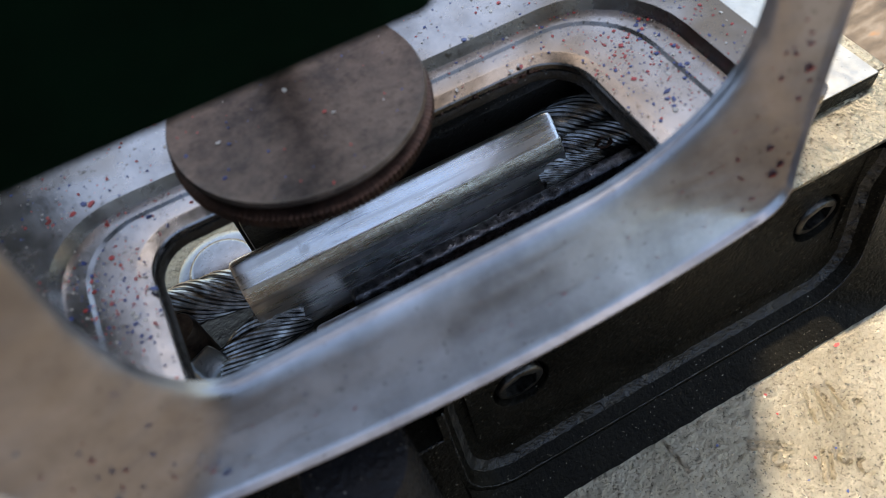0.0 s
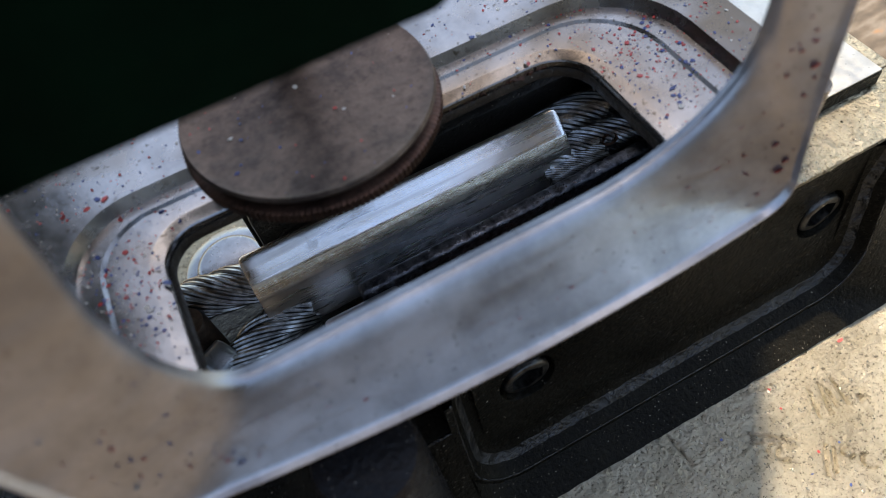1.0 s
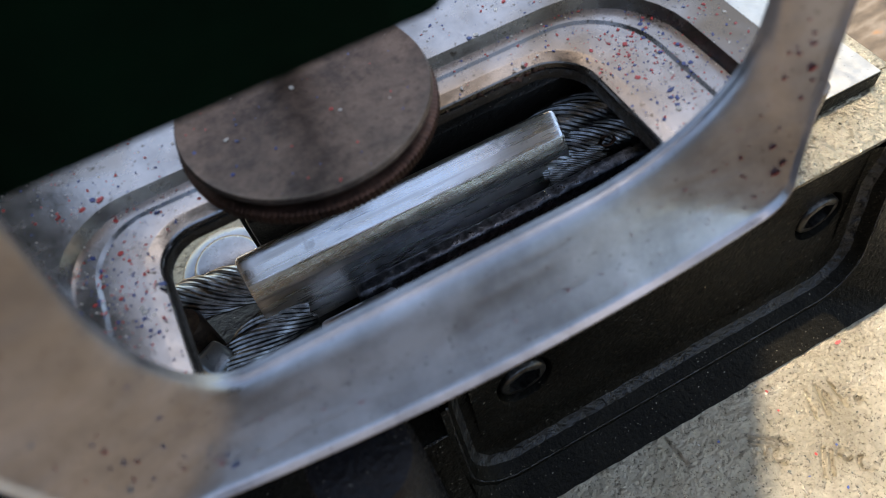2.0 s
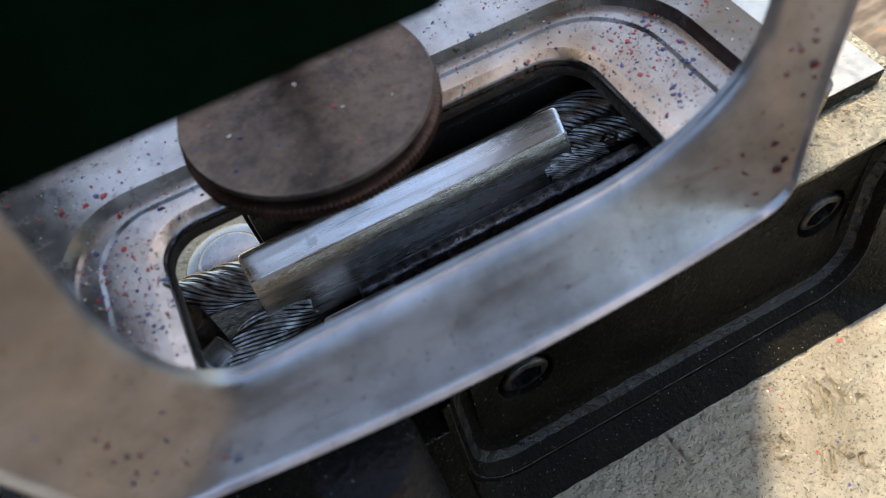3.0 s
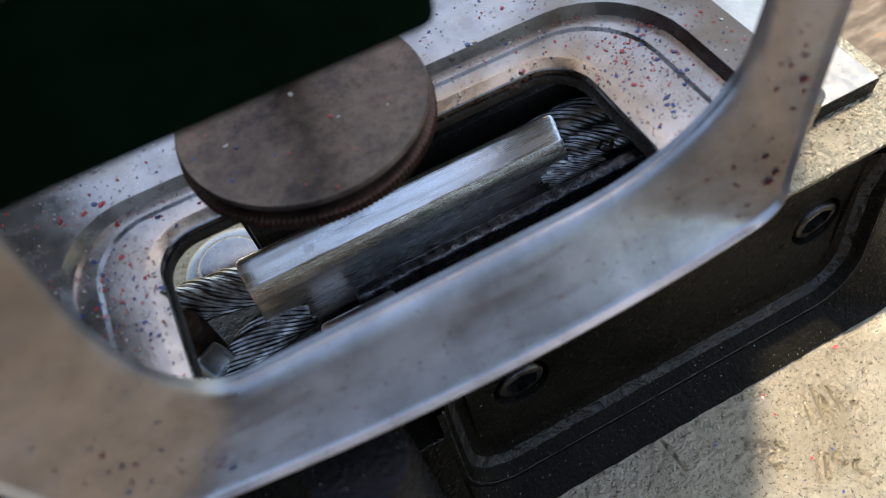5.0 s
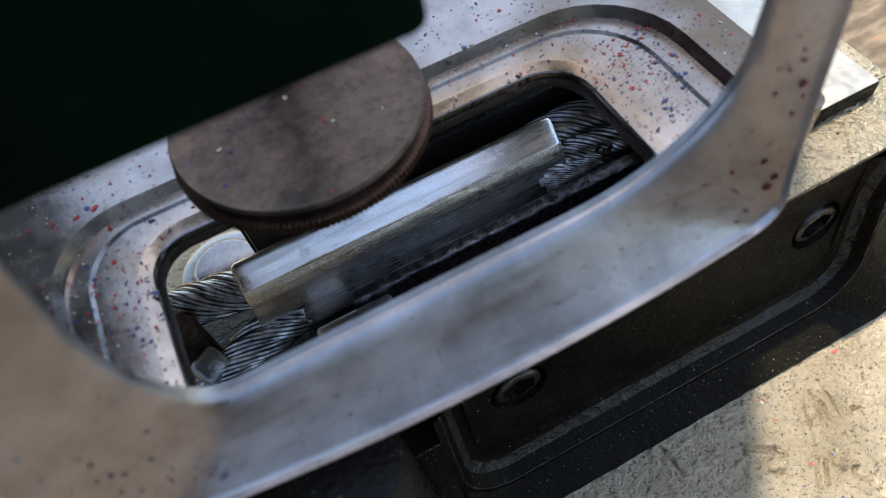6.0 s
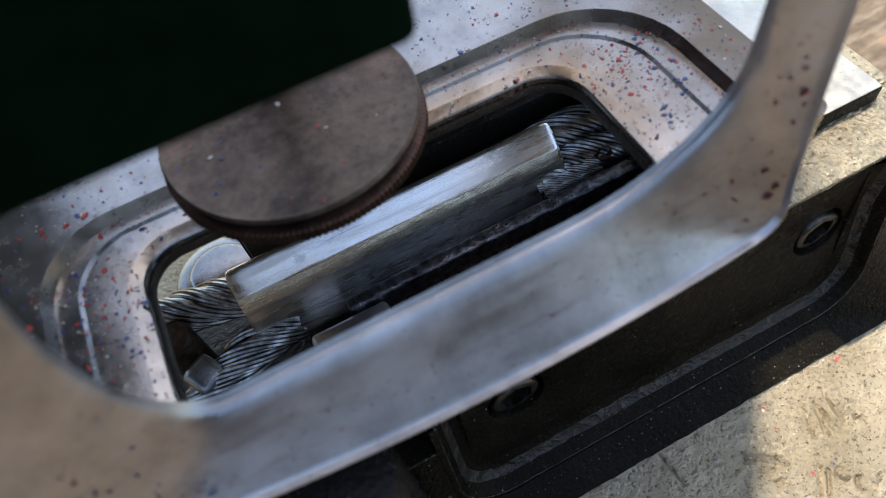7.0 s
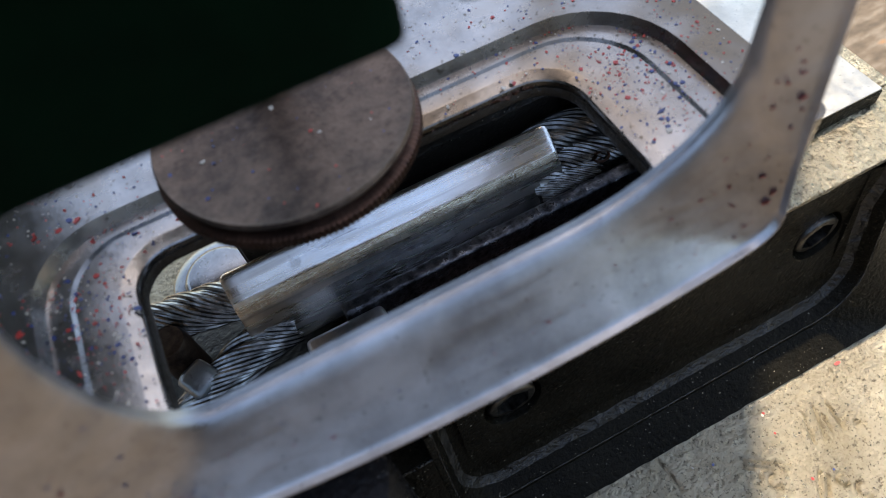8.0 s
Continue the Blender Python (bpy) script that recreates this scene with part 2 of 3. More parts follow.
# Walls added out of view: they block low sky and darken the frame's reflections.
n = Nodes("unseen_dark_wall")
UNSEEN_DARK = n.done(n.ramp(n.noise(14, 5), (0.3, (0.03, 0.028, 0.025)), (0.7, (0.07, 0.062, 0.055))), 0.85, 0.0, n.bump(n.noise(60, 4), 0.4, 0.004))
single("unseen_wall_front", block(-700, 290, -660, -620, -120, 235, 0), UNSEEN_DARK, (-205, -640, -120), "unseen dark low wall added to block low sky light", "wall", kind="structure")
single("unseen_wall_side", block(-740, -700, -660, 620, -120, 235, 0), UNSEEN_DARK, (-720, 0, -120), "unseen dark low wall added to block low sky light", "wall", kind="structure")
bm = bmesh.new()
xs = [-150, -120, -90, -60, -40, -25, -12, 0] + [0.55 * i for i in range(1, 250)] + [140 + 6 * i for i in range(9)]
ys = [-128, -124, -120] + [-120 + 0.55 * i for i in range(1, 80)] + [-74, -68, -60, -40, -20, 0, 15, 30, 45, 60, 90]
rows = []
for y in ys:
    row = []
    for x in xs:
        z = -95 + 0.35 * noise.noise((x * 0.35, y * 0.35, 0)) + 0.22 * noise.noise((x * 0.9, y * 0.9, 5))
        if x > 20 and y < -76:
            z += 0.16 * noise.noise((x * 1.8, y * 2.6, 7)) - groove(x, y)
        row.append(bm.verts.new((x, y, z)))
    rows.append(row)
for a, b in zip(rows, rows[1:]):
    for i in range(len(xs) - 1):
        bm.faces.new((a[i], a[i + 1], b[i + 1], b[i]))
edge = [e for e in bm.edges if e.is_boundary]
ext = bmesh.ops.extrude_edge_only(bm, edges=edge)["geom"]
for v in ext:
    if isinstance(v, bmesh.types.BMVert):
        v.co.z = -120
base = single("base_plate", bm, GOLD, (0, -40, -120), "pitted brass-coloured steel base plate with scratched marks", "base plate")

# ---- press body: black casting with a recessed front and two sunk screws ----
body = thing("press_body", (20, -20, -95), "black painted cast press body with recessed front panel", "machine body")
XR, ZT = 128.0, -36.0


def lean(z):
    """The casting's front leans: the lower, the further forward."""
    return -64.2 + 0.18 * min(0, z + 51)


def u_path(d, depth, x0=-16.6, x1=112.0, z0=-87.4, r=14.0, n=14):
    """An upright U, open at the top: the recess outline drawn in by d, set back by depth from the leaning front."""
    x0, x1, z0, r = x0 + d, x1 - d, z0 + d, max(r - d, 1.5)
    pts = [(x0, ZT + (z0 + r - ZT) * i / 10) for i in range(10)]
    pts += [(x0 + r - r * math.cos(a), z0 + r - r * math.sin(a)) for a in (math.pi / 2 * i / n for i in range(n + 1))]
    m = 60
    pts += [(x0 + r + (x1 - x0 - 2 * r) * i / m, z0) for i in range(1, m)]
    pts += [(x1 - r + r * math.sin(a), z0 + r - r * math.cos(a)) for a in (math.pi / 2 * i / n for i in range(n + 1))]
    pts += [(x1, z0 + r + (ZT - z0 - r) * i / 10) for i in range(1, 11)]
    return [(x, lean(z) + depth, z) for x, z in pts]


def skirt(d, out_by, y=None):
    """The outer edge of the front: narrow beside the recess, flared to a foot below."""
    pts = []
    for x, yy, z in u_path(0, 0, -18.8 + d, XR + 1.5 - d, -95 + d, 12):
        f = min(1, max(0, (-70 - z) / 25))
        pts.append((x, y if y is not None else yy - out_by * f * f * (3 - 2 * f), z))
    return pts


def strip(rows, bm):
    vs = [[bm.verts.new(p) for p in row] for row in rows]
    for p, q in zip(vs, vs[1:]):
        for i in range(len(p) - 1):
            bm.faces.new((p[i], p[i + 1], q[i + 1], q[i]))
    return vs


bm = bmesh.new()
vs = strip([skirt(0, 0, -40), skirt(0, 7.6), skirt(0.7, 8.2), u_path(-2.2, 0.0), u_path(-1.2, -0.15), u_path(-0.5, 0.0), u_path(-0.1, 0.4), u_path(0.3, 1.2),
            u_path(0.7, 2.2), u_path(1.3, 3.3), u_path(2.2, 4.4), u_path(3.4, 5.3), u_path(4.6, 5.9), u_path(5.6, 6.2), u_path(6.5, 6.3)], bm)
# The fillet's highlight is set by giving these two strips the shinier material.
for p, q in list(zip(vs, vs[1:]))[9:11]:
    for i in range(len(p) - 1):
        for f in p[i].link_faces:
            if q[i] in f.verts:
                f.material_index = 1
for v in bm.verts:
    if v.co.y < -50:
        w = 0.30 * noise.noise((v.co.x * 0.30, v.co.y * 0.35, v.co.z * 0.30)) + 0.14 * noise.noise((v.co.x * 0.9, v.co.y, v.co.z * 0.9))
        v.co.y += w
        v.co.z += w * 0.6 if v.co.z < ZT - 1 else 0
part("casting", bm, [BLACK_CAST, WORN_HIGHLIGHT], body)
# Thin shiny tube laid along the lip to draw its highlight.
lip = bmesh.new()
tube(lip, [Vector(p) for p in u_path(-0.6, 0.15)], 0.32, 6)
part("lip", lip, WORN_HIGHLIGHT, body, "worn rounded lip of the recess, added as a highlight line")
SCREWS = ((4.7, -58.2), (97.2, -57.4))
for (sx, sz), (x0, x1) in zip(SCREWS, ((-10.3, 47), (47, 105.6))):
    rim = corner_loop(x0, x1, -81.0, ZT, (7.5 if x0 < 0 else 0.01, 7.5 if x0 > 0 else 0.01, 0.01, 0.01), 14)
    circle = [(math.pi + k * math.pi / 2 + i / 14 * math.pi / 2) for k in range(4) for i in range(15)]
    hole = lambda r, d: [(sx + r * math.cos(a), lean(sz + r * math.sin(a)) + 6.3 + d, sz + r * math.sin(a)) for a in circle]
    bm = loft([[(x, lean(z) + 6.3, z) for x, z in rim], hole(8.3, 0), hole(7.9, 0.3), hole(7.8, 1.1), hole(7.8, 7)], (False, True))
    part("panel", bm, BLACK_CAST, body)
shelf = [(-92, -51), (-18.9, -51), (-18.9, -95), (-92, -95)]
bm = loft([[(x, -40, z) for x, z in shelf], [(x, lean(z) + 0.8, z) for x, z in shelf], [(x, lean(z) + 0.2 - (7 if z < -90 else 0), z - (0.7 if z > -60 else 0)) for x, z in shelf]], (True, True))
part("side_casting", bm, BLACK_CAST, body)
# Shiny tube that draws the highlight along this edge.
edge_line = bmesh.new()
tube(edge_line, [Vector((-17.0 - 1.3 * i, lean(-51) + 0.25, -51.3 + 0.1 * math.sin(i))) for i in range(12)], 0.42, 6)
part("worn_edge_highlight", edge_line, WORN_HIGHLIGHT, body, "worn edge of the casting, added as a highlight line")

bm = block(-14, XR + 1.0, -57.9, -40, -36.2, -34.2, 0.5)
part("top_plate", bm, GOLD_LUMPS, body, "dimpled brass-coloured top plate")
bm = block(82, XR + 1.0, -40, 40, -95, -34.2, 0.5)
part("end_block", bm, GOLD_LUMPS, body, "dimpled brass-coloured end block")


def socket_screw(x, z):
    y = lean(z) + 7.6
    loops = []
    for r, h in ((6.6, 6), (6.6, -0.4), (6.4, -0.8), (6.0, -1.1), (5.2, -1.1)):
        loops.append([(x + r * math.cos(a), y + h, z + r * math.sin(a)) for a in (2 * math.pi * i / 48 for i in range(48))])
    for h in (-1.1, 3.5):
        loop = []
        for i in range(48):
            a = 2 * math.pi * i / 48
            r = 4.3 / math.cos((a + math.pi / 6) % (math.pi / 3) - math.pi / 6)
            loop.append((x + r * math.cos(a), y + h, z + r * math.sin(a)))
        loops.append(loop)
    part("socket_screw", loft(loops, (True, True)), BLACK_BOLT, body, "black hexagon socket screw", at=(x, y, z))


for sx, sz in SCREWS:
    socket_screw(sx, sz)

# boss beside the recess
bm = turned([(12, -95), (11.2, -60), (10.4, -16), (9.5, -13.5), (7, -12.5), (0.5, -12.3)], (-36.0, -72, 0), "z", 40)
part("boss", bm, GLOSS_BLACK, body, "glossy black painted round boss")

# ---- steel block ----
bar = thing("steel_bar", (93, 0, -34.2), "blackened steel bar with a bright ground top face", "steel bar")
part("bar_body", block(66, 120, -43.5, 40, -34.2, -29.4, 0.5), BLACK_CAST, bar)
part("ground_face", block(66.3, 119.7, -43.2, 39.7, -29.6, -29.0, 0.2), STEEL_BRIGHT, bar, "bright ground steel face")

# ---- slotted plate ----
def flat(loop, z):
    return [(x, y, z) for x, y in loop]


def inset(d, z):
    return flat(corner_loop(-55 + d, 42.5 - d, -58 + d, -17.5 - d, (8, 8, 11 - d, 9 - d)), z)


bm = loft([
    flat(corner_loop(-112, 74, -60, 90, 3), -6.0),
    flat(corner_loop(-112, 74, -60, 90, 3), 3.4),
    flat(corner_loop(-71.5, 63.8, -59.2, -7.5, (3, 3, 22, 16)), 3.4),
    flat(corner_loop(-70.5, 62.8, -59.0, -8.5, (3, 3, 21, 15)), 0.6),
    flat(corner_loop(-66, 57.5, -58.8, -11.0, (3, 3, 18, 13)), 0.6),
    flat(corner_loop(-65.3, 56.8, -58.7, -11.6, (3, 3, 17.5, 12.5)), 0.0),
    inset(-2.3, 0.0), inset(-2.0, -0.06), inset(0.4, -0.85), inset(0.7, -1.15), inset(0.6, -3.4), flat(corner_loop(-70, 60, -59, 0, 5), -6.0)], ring=True)
plate = single("slotted_plate", bm, ALU_PLATE, (0, 0, -6), "milled aluminium plate with rounded slot, sprinkled with paint flakes", "plate")
plate.data.set_sharp_from_angle(angle=radians(17))

bm = bmesh.new()
rows = []
for d, z in ((-0.6, -3.5), (1.0, -2.6), (1.3, -3.4), (1.1, -5.0), (-3, -5.2)):
    loop = flat(corner_loop(-55 + d, 42.5 - d, -58 + d, -17.5 - d, (8, 8, 11 - d, 9 - d), 24), z)
    rows.append(loop)
bm = loft(rows, ring=True)
single("slot_liner", bm, BLACK_DIE, (0, -20, -5), "black rubber liner under the slot edge", "liner")
rnd = random.Random(8)
bm = bmesh.new()
for i in range(150):
    t = rnd.random() ** 0.6
    x, y = 8 + 31 * t, -17.6 + rnd.uniform(-0.7, 0.5)
    if x > 35:
        y -= (x - 35) ** 2 * 0.09
    r = rnd.uniform(0.25, 0.5 + 0.45 * t)
    m = Matrix.Translation((x, y, -2.3 + rnd.uniform(-1.2, 0.5 * t))) @ Matrix.Diagonal((r * 1.5, r, r, 1))
    bmesh.ops.create_icosphere(bm, subdivisions=1, radius=1, matrix=m)
for v in bm.verts:
    v.co += 0.6 * noise.noise_vector(v.co * 1.3)
single("sealant_crumbs", bm, KNOB_RIM, (25, -17, -3), "ragged rusty black sealant crumbs on the slot edge", "sealant", kind="stuff")

# ---- front frame ----
def slant(loop, y):
    return [(x - (max(0, z + 13) * 0.13 if x > 50 else 0) + (max(0, z - 40) * 0.12 if x < -40 else 0), y, z) for x, z in loop]


out = lambda d: corner_loop(-76.5 + d, 63.5 - d, -18 + d, 84 - d, (15 - d, 6 - d * 0.5, 2, 2), 12, 14)


def window(d):
    return corner_loop(-53.2 - d, 44.0 + d, 13.2 - d, 78 + d, ((10 + d, 21 + d), (30 + d, 20 + d), 6, 6), 12, 14)


def rim(k0=0.15):
    """The outer edge, drawn forward and inward below, so that the broad face leans back."""
    pts = []
    for x, yy, z in slant(out(0), -65.4):
        f = min(1, max(0, 1 - (z + 16) / 70))
        k = k0 * f * f * (3 - 2 * f) + 0.004
        p = Vector((x + (-25 - x) * k, yy + (-115 - yy) * k, z + (104 - z) * k))
        p += Vector((0, -2.9, -2.2)) * f ** 6 * max(0, 1 - ((p.x - 4) / 60) ** 2)
        pts.append(p)
    return pts


RIM, EDGE = rim(), [Vector(p) for p in slant(window(0), -63.2)]


def across(u, h):
    return [e.lerp(r, u) + Vector((0, -0.8, 0.6)) * h for e, r in zip(EDGE, RIM)]


bm = loft([slant(out(1), -61.6), across(1.0, -1.8), across(1.0, 0.1), across(0.994, 0.55), across(0.982, 0.6), across(0.968, 0.3), across(0.952, -0.2), across(0.94, -0.42), across(0.92, -0.5), across(0.88, -0.52), across(0.8, -0.55), across(0.65, -0.6), across(0.5, -0.5),
           across(0.35, -0.3), across(0.2, -0.05), across(0.1, 0.05), across(0.055, -0.05), across(0.025, -0.3), across(0.006, -0.7), across(0, -1.2), slant(window(0), -61.6)], ring=True)
single("guard_frame", bm, ALU_FRAME, (0, -63, -18), "cast aluminium guard frame with rounded window opening", "frame")

# ---- dies inside ----
bm = block(-22.5, 74, -24.6, -20.4, -95, -42.8, 1.1, 3)
bmesh.ops.subdivide_edges(bm, edges=[e for e in bm.edges if abs(e.verts[0].co.x - e.verts[1].co.x) > 20], cuts=90, use_grid_fill=True)
for v in bm.verts:
    n1 = noise.noise((v.co.x * 0.5, 3, v.co.z * 0.6))
    v.co.y += 0.22 * n1
    v.co.z += 0.25 * noise.noise((v.co.x * 0.8, v.co.y, 9)) + 0.012 * (v.co.x - 20) * (1 if v.co.z > -60 else 0)
single("front_die", bm, OILED, (25, -22, -95), "rough black steel pressing die beside the ferrule", "die")
single("rusty_block", block(-12.6, 74, -40, -24.8, -95, -55, 0.8), KNOB_RIM, (25, -32, -95), "rusty brown steel block below the black die", "steel block")
# Added black box: keeps the gap between the ropes dark, hiding the lit base.
single("dark_filler", block(-84, -24, -42, 9, -95, -64, 1.0), BLACK_DIE, (-54, -16, -95), "black block added to darken the gap under the wire ropes", "die")
bm = block(-34, -13, -33, -25.1, -95, -44, 1.5, 3)
single("die_stop", bm, STOP_METAL, (-28, -29, -95), "small grey metal stop beside the black die", "stop")
bm = block(-40, 80, 8, 16, -95, -38, 1.2)
single("rear_die", bm, BLACK_DIE, (20, 12, -95), "rough black steel die behind the ferrule", "die")
bm = block(-42, 84, 17, 30, -95, -6.2, 0.8)
single("rear_wall", bm, BLACK_DIE, (20, 24, -95), "black steel wall behind the slot", "wall")
bm = block(73.5, 81.6, -57, 7.6, -95, -35, 0.8)
single("end_cheek", bm, BLACK_DIE, (77, -25, -95), "black steel cheek closing the die pocket", "steel block")

# ---- ferrule ----
FY, FZ, FR = -11.0, -46.5, 13.2


OUTLINE = [(-12.7, 6.9), (-9.5, 6.95), (-6.5, 6.85), (-5.4, 6.8), (-4.9, 6.65), (-3.2, 6.0), (-1.3, 5.15), (-0.6, 4.7), (1.4, 3.6), (3.4, 2.5), (5.6, 1.2), (8.0, -0.35), (9.8, -1.8), (10.3, -3.2), (10.3, -6.2), (7.5, -10.5), (2, -12.8), (-4, -12.2), (-9.5, -8.6), (-12.6, -3), (-13.3, 2.5), (-13.3, 5.2)]


def section(x, k):
    """The pressed shape: a flat with a trimmed edge above, a hollow flank in front."""
    loop = []
    m = len(OUTLINE)
    for i in range(m):
        p0, p1, p2, p3 = (Vector(OUTLINE[(i + j) % m]) for j in (-1, 0, 1, 2))
        for f in (0, 0.25, 0.5, 0.75):
            p = 0.5 * ((2 * p1) + (p2 - p0) * f + (2 * p0 - 5 * p1 + 4 * p2 - p3) * f * f + (3 * p1 - p0 - 3 * p2 + p3) * f ** 3)
            wob = 0.12 * noise.noise((x * 0.25, p.x * 0.4, p.y * 0.4))
            s_, h_ = p.x * k, p.y * k + wob
            loop.append((x, FY - 0.8 * s_ - 0.6 * h_, FZ - 0.6 * s_ + 0.8 * h_))
    return loop


loops = [section(-46 + 0.25, 0.86), section(-46, 0.93), section(-45.6, 0.975), section(-44.8, 1.0)]
loops += [section(-44.8 + 90 * i / 40, 1.0) for i in range(1, 40)]
loops += [section(45.2, 1.0), section(46.2, 0.975), section(46.7, 0.93), section(46.5, 0.8)]
bm = loft(loops, (True, True))
for f in bm.faces:
    if len(f.verts) == 4:
        c = f.calc_center_median() - Vector((0, FY, FZ))
        if -5.1 < -0.8 * c.y - 0.6 * c.z < -1.0 and -0.6 * c.y + 0.8 * c.z > 4:
            f.material_index = 1
ferrule = single("swaged_ferrule", bm, [FERRULE, FERRULE_EDGE], (0, FY, FZ - FR), "pressed aluminium ferrule clamping two steel wire ropes", "ferrule")


def on_flat(x, s_):
    return Vector((x, FY - 0.8 * s_ - 0.6 * (6.75 - 0.02 * s_), FZ - 0.6 * s_ + 0.8 * (6.75 - 0.02 * s_)))


STAMP = ((-33.5, -9.6, -31.2, -9.6), (-33.3, -11.6, -31.4, -11.4), (-33.4, -9.8, -33.2, -11.5), (-29.6, -9.4, -28.4, -11.8), (-28.4, -11.8, -27.2, -9.4), (-25.8, -11.8, -25.2, -9.4), (-25.2, -9.4, -24.4, -11.4),
         (-24.4, -11.4, -23.6, -9.4), (-23.6, -9.4, -23.0, -11.8), (-20.2, -9.4, -20.2, -11.8), (-21, -9.4, -19.4, -9.4), (-16.8, -9.4, -16.8, -11.8), (-16.8, -9.4, -14.6, -9.4))
for x0, s0, x1, s1 in STAMP:
    p, q = on_flat(x0, s0), on_flat(x1, s1)
    d = (q - p).normalized()
    up = Vector((0, -0.6, 0.8))
    side = d.cross(up).normalized() * 0.32
    bm = loft([[p + side - d * 0.2 - up * 0.8, p - side - d * 0.2 - up * 0.8, q - side + d * 0.2 - up * 0.8, q + side + d * 0.2 - up * 0.8],
               [p + side - d * 0.2 - up * 0.1, p - side - d * 0.2 - up * 0.1, q - side + d * 0.2 - up * 0.1, q + side + d * 0.2 - up * 0.1]], (True, True))
    part("stamped_stroke", bm, KNOB_RIM, ferrule, "dark stamped stroke")


# ---- wire ropes ----
def wire_rope(points, radius, label, turn=1.0, phase=0.0):
    pts = [Vector(p) for p in points]
    rope = thing("wire_rope", points[0], label, "wire rope", "ropes in the ferrule")
    N = 44
    line = []
    for i in range(N + 1):
        t = i / N * (len(pts) - 1)
        k = min(int(t), len(pts) - 2)
        f = t - k
        p0, p1, p2, p3 = pts[max(k - 1, 0)], pts[k], pts[k + 1], pts[min(k + 2, len(pts) - 1)]
        line.append(0.5 * ((2 * p1) + (p2 - p0) * f + (2 * p0 - 5 * p1 + 4 * p2 - p3) * f * f + (3 * p1 - p0 - 3 * p2 + p3) * f ** 3))
    rs = radius * 0.36

    def around(curve, r, a0, lay, way):
        res, s = [], 0.0
        for i, p in enumerate(curve):
            d = (curve[min(i + 1, N)] - curve[max(i - 1, 0)]).normalized()
            u = d.cross(Vector((0, 0.2, 1))).normalized()
            v = d.cross(u)
            if i:
                s += (p - curve[i - 1]).length
            a = a0 + way * 2 * math.pi * s / lay
            res.append(p + r * (math.cos(a) * u + math.sin(a) * v))
        return res

    for k in range(6):
        centre = around(line, radius - rs, phase + k * math.pi / 3, radius * 8.5, turn)
        bm = bmesh.new()
        tube(bm, centre, rs * 0.72, 7)
        strand = part("strand", bm, CORE, rope)
        for w in range(9):
            bm = bmesh.new()
            tube(bm, around(centre, rs * 0.78, w * math.pi / 4.5, radius * 6, turn * 0.6), rs * 0.29, 6)
            part("wire", bm, WIRE, strand)
    return rope


wire_rope([(-36, -5, -46.5), (-49, -2, -47), (-64, 1.5, -48.5), (-84, 5, -51)], 6.0, "grey galvanised steel wire rope leaving the ferrule", 1, 0.2)
wire_rope([(-36, -13, -53), (-47, -15.5, -53), (-61, -21, -55), (-84, -31, -60)], 6.0, "greasy galvanised steel wire rope bending away from the ferrule", 1, 0.5)
wire_rope([(38, -5, -45), (50, -2.5, -45), (64, -3.5, -45.5), (80, -8, -47)], 7.0, "grey galvanised steel wire rope behind the ferrule end", 1, 0.1)
wire_rope([(38, -11, -48), (50, -9.5, -48), (64, -12.5, -48), (80, -18, -50)], 6.2, "galvanised steel wire rope running into the black housing", 1, 0.7)
wire_rope([(38, -15.5, -48), (46, -14.8, -47.5), (56, -16, -47)], 3.6, "cut steel rope end with bright loose wires", 1, 0.3)

bm = bmesh.new()
tube(bm, [Vector((58 + 2.1 * math.cos(a), -15.5 + 1.4 * math.sin(a), -44.2 + 0.18 * a)) for a in (0.3 * i for i in range(30))], 0.36, 6)
single("loose_wire_curl", bm, KNOB_RIM, (58, -15.5, -44.5), "small rusty curl of loose wire at the rope end", "wire")

# ---- small parts beside the left ropes ----
bm = block(-66, -57.5, -23, -14, -64, -47.5, 2.2, 3)
bmesh.ops.rotate(bm, cent=(-61, -18, -48), matrix=Matrix.Rotation(0.5, 3, "Z") @ Matrix.Rotation(0.25, 3, "X"), verts=bm.verts)
for v in bm.verts:
    v.co += 0.5 * noise.noise_vector(v.co * 0.35)
single("clamp_piece", bm, ZINC, (-61, -17, -62), "small bluish zinc-plated clamp piece between the ropes", "clamp")
bm = turned([(5.0, -62), (5.0, -44.5), (4.4, -43.5), (0.3, -43.3)], (-65, -8, 0), "z", 28)
single("steel_pin", bm, KNOB_FACE, (-65, -8, -62), "short dull steel pin between the wire ropes", "pin")
bm = turned([(17, -95), (17, -86), (15.5, -84.5), (12, -84), (11, -82.5), (9.5, -82), (0.3, -81.8)], (-55, 36, 0), "z", 48)
single("round_boss", bm, ALU_PLATE, (-55, 36, -95), "pale round steel boss on the base plate", "boss")

# ---- knurled knob ----
KX, KY, KZ, KR = -16.2, -14.2, 14.0, 25.5
knob = thing("knurled_knob", (KX, KY, KZ - 6.3), "worn brown steel disc knob with rusty knurled rim", "knob")
bm = turned([(2, KZ - 0.4), (KR - 2, KZ - 0.3), (KR - 0.8, KZ + 0.1), (KR - 0.4, KZ - 0.6), (KR - 0.6, KZ - 1.2), (KR - 1.5, KZ - 1.4), (2, KZ - 1.4)], (KX, KY, 0), "z", 96)
part("face", bm, KNOB_FACE, knob)
n = 600
loops = []
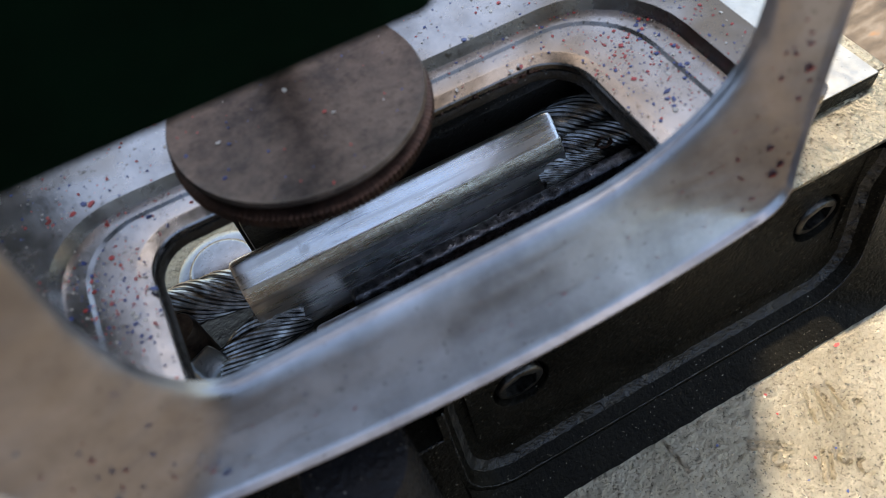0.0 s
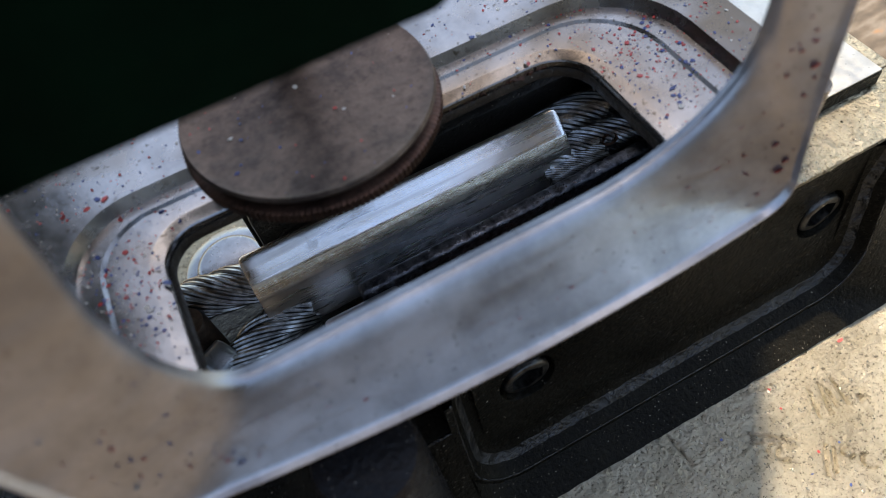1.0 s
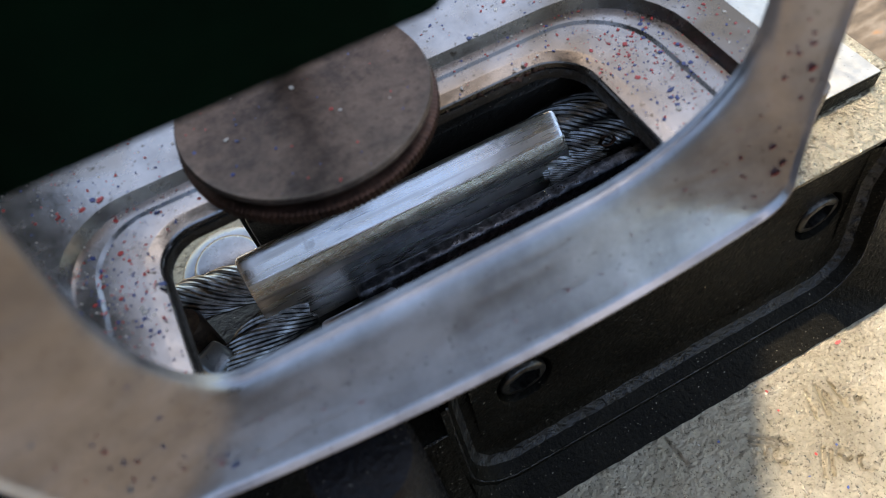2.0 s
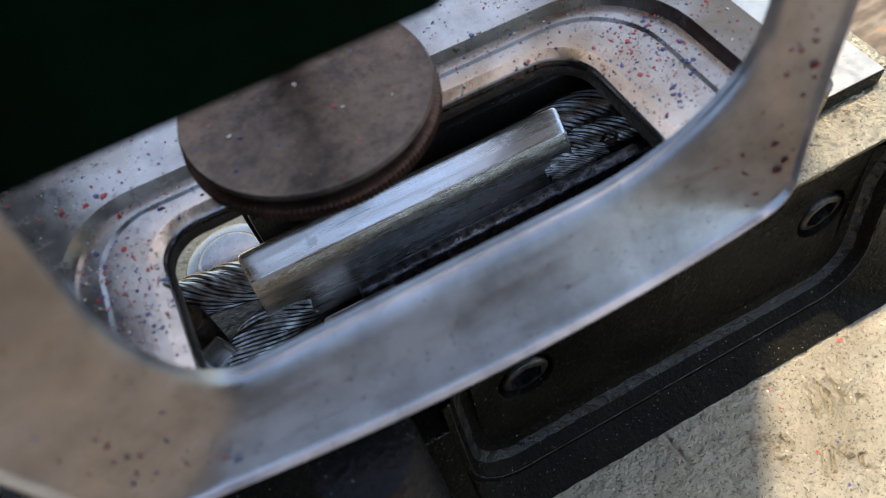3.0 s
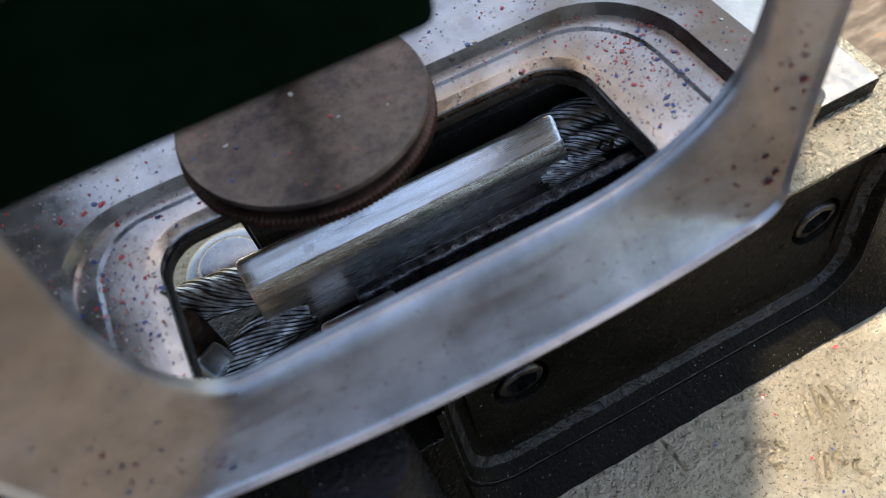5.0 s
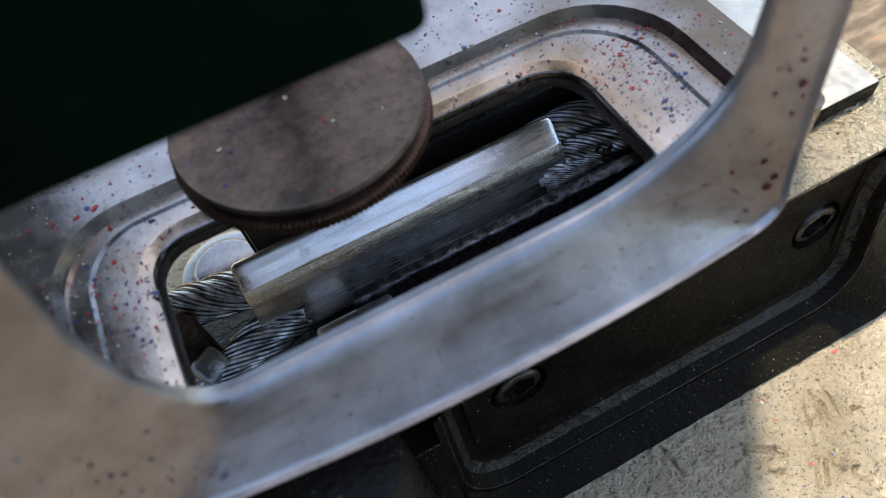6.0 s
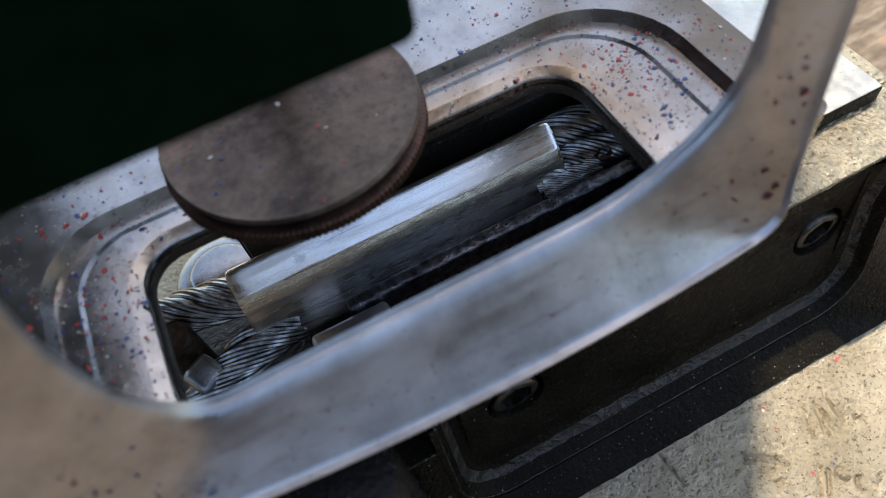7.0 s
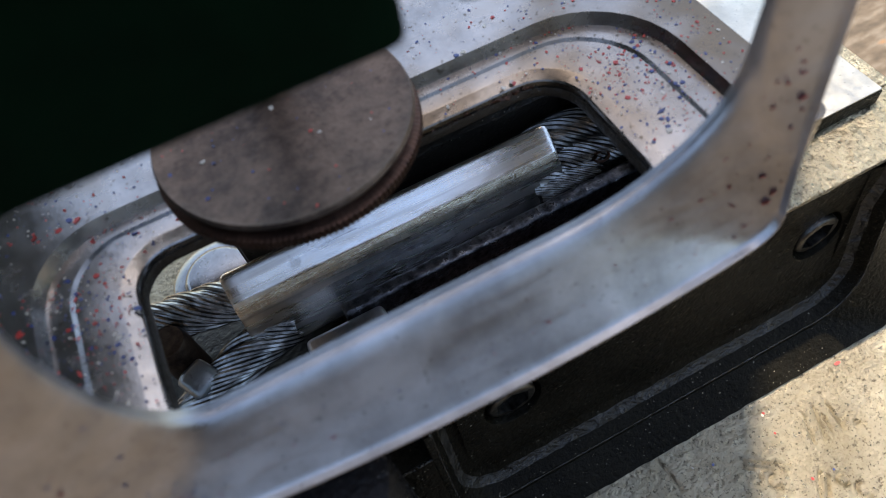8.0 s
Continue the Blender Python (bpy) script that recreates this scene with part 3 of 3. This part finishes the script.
for h, dr in ((-1.3, -5.5), (-2.9, -5.2), (-3.3, -0.5), (-3.6, 0.2), (-5.6, 0.2), (-6.1, -0.3), (-6.3, -1.5)):
    loops.append([(KX + (KR + dr + (0.16 if i % 4 < 2 else -0.16)) * math.cos(2 * math.pi * i / n), KY + (KR + dr + (0.16 if i % 4 < 2 else -0.16)) * math.sin(2 * math.pi * i / n), KZ + h) for i in range(n)])
bm = loft(loops, (True, True))
part("rim", bm, KNOB_RIM, knob, "rusty knurled rim")
bm = turned([(4, KZ - 0.5), (4, 160)], (KX, KY + 14, 0), "z", 32)
part("stem", bm, KNOB_FACE, knob)

# ---- green machine housing: bar in front of the knob, column and head added out of view for shade ----
green = thing("green_machine_housing", (-125, 0, 3.4), "dark green enamelled machine housing above the slotted plate, with unseen column and head added for shade", "machine housing")
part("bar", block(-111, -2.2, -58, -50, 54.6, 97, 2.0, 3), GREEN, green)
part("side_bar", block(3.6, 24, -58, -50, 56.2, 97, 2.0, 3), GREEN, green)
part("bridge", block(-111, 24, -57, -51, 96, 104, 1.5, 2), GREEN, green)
# Unseen: carries the head and gives the left plate something dark to reflect.
part("unseen_column", block(-145, -110, -58, 130, 3.4, 440, 4, 3), GREEN, green)
# Unseen slab added to keep sun off the plate; its slanted end shapes the shadow edge.
bm = block(-111, 141, 26, 130, 400, 440, 4, 3)
for v in bm.verts:
    if v.co.x > 100:
        v.co.x += (v.co.y - 58) * 0.8
part("unseen_shade_head", bm, GREEN, green)

# ---- paint flakes ----
def flake(bm, x, y, z, r, rnd):
    k = rnd.randint(4, 6)
    a0 = rnd.random() * 6.28
    sq = rnd.uniform(0.45, 1.0)
    vs = []
    for i in range(k):
        a = a0 + 2 * math.pi * i / k
        rr = r * rnd.uniform(0.6, 1.1)
        u, v = rr * math.cos(a), rr * math.sin(a) * sq
        vs.append((x + u * math.cos(a0) - v * math.sin(a0), y + u * math.sin(a0) + v * math.cos(a0), z + rnd.uniform(0.05, 0.35) * r))
    top = [bm.verts.new(p) for p in vs]
    bot = [bm.verts.new((p[0], p[1], z)) for p in vs]
    f = [bm.faces.new(top)]
    for i in range(k):
        j = (i + 1) % k
        f.append(bm.faces.new((top[i], bot[i], bot[j], top[j])))
    m = rnd.choices((0, 1, 2), (5, 5, 2))[0]
    for q in f:
        q.material_index = m


def plate_level(x, y):
    if -52.5 < x < 40 and -58 < y < -20:
        return None
    if -54.5 < x < 42 and -58 < y < -18.0:
        return None
    if -65.3 < x < 56.8 and y < -11.6:
        return 0.02
    if -70.4 < x < 62.7 and y < -8.5:
        return 0.62
    if -71.6 < x < 63.9 and y < -7.4:
        return None
    return 3.42


rnd = random.Random(4)
bm = bmesh.new()
count = 0
while count < 2900:
    if rnd.random() < 0.6:
        x, y = rnd.uniform(-95, 80), rnd.uniform(-57, 35)
    elif rnd.random() < 0.6:
        x, y = rnd.gauss(52, 9), rnd.gauss(-25, 16)
    else:
        x, y = rnd.gauss(-62, 7), rnd.gauss(-28, 13)
    z = plate_level(x, y)
    if z is None or not (-110 < x < 73 and -58 < y < 60):
        continue
    flake(bm, x, y, z, min(1.3, 0.17 * math.exp(rnd.gauss(0.2, 0.62))), rnd)
    count += 1
for i in range(70):
    a, r = rnd.random() * 6.28, (KR - 2) * math.sqrt(rnd.random())
    flake(bm, KX + r * math.cos(a), KY + r * math.sin(a), KZ - 0.28, 0.27 * math.exp(rnd.gauss(0, 0.4)), rnd)
for i in range(12):
    flake(bm, rnd.uniform(40, 110), rnd.uniform(-115, -84), -94.8, 0.5, rnd)
flake(bm, 98.3, -82.6, -94.6, 1.1, rnd)
bm.faces.ensure_lookup_table()
for f in bm.faces[-7:]:
    f.material_index = 0
bm2 = bmesh.new()
spots = [i for i in range(len(EDGE)) if EDGE[i].z < 45]
for i in range(170):
    j = rnd.choice(spots)
    p = EDGE[j].lerp(EDGE[(j + 1) % len(EDGE)], 0.5).lerp(RIM[j].lerp(RIM[(j + 1) % len(RIM)], rnd.random()), rnd.uniform(0.12, 0.85))
    k = len(bm2.verts)
    flake(bm2, 0, 0, 0, 0.3 * math.exp(rnd.gauss(0.1, 0.5)), rnd)
    bm2.verts.ensure_lookup_table()
    for v in bm2.verts[k:]:
        x, w, h = v.co
        v.co = p + Vector((x, -0.3 * w, 0.95 * w)) + Vector((0, -0.9, 0.4)) * (h * 0.4 - 0.35)
for f in bm2.faces:
    if f.calc_center_median().x > -10:
        f.material_index = 0
single("stuck_flakes", bm2, FLAKES, (0, -66, 0), "red and blue paint specks stuck to the frame", "paint flakes", kind="stuff")
single("paint_flakes", bm, FLAKES, (0, -20, 0), "scattered red, blue and pale paint flakes", "paint flakes", kind="stuff")
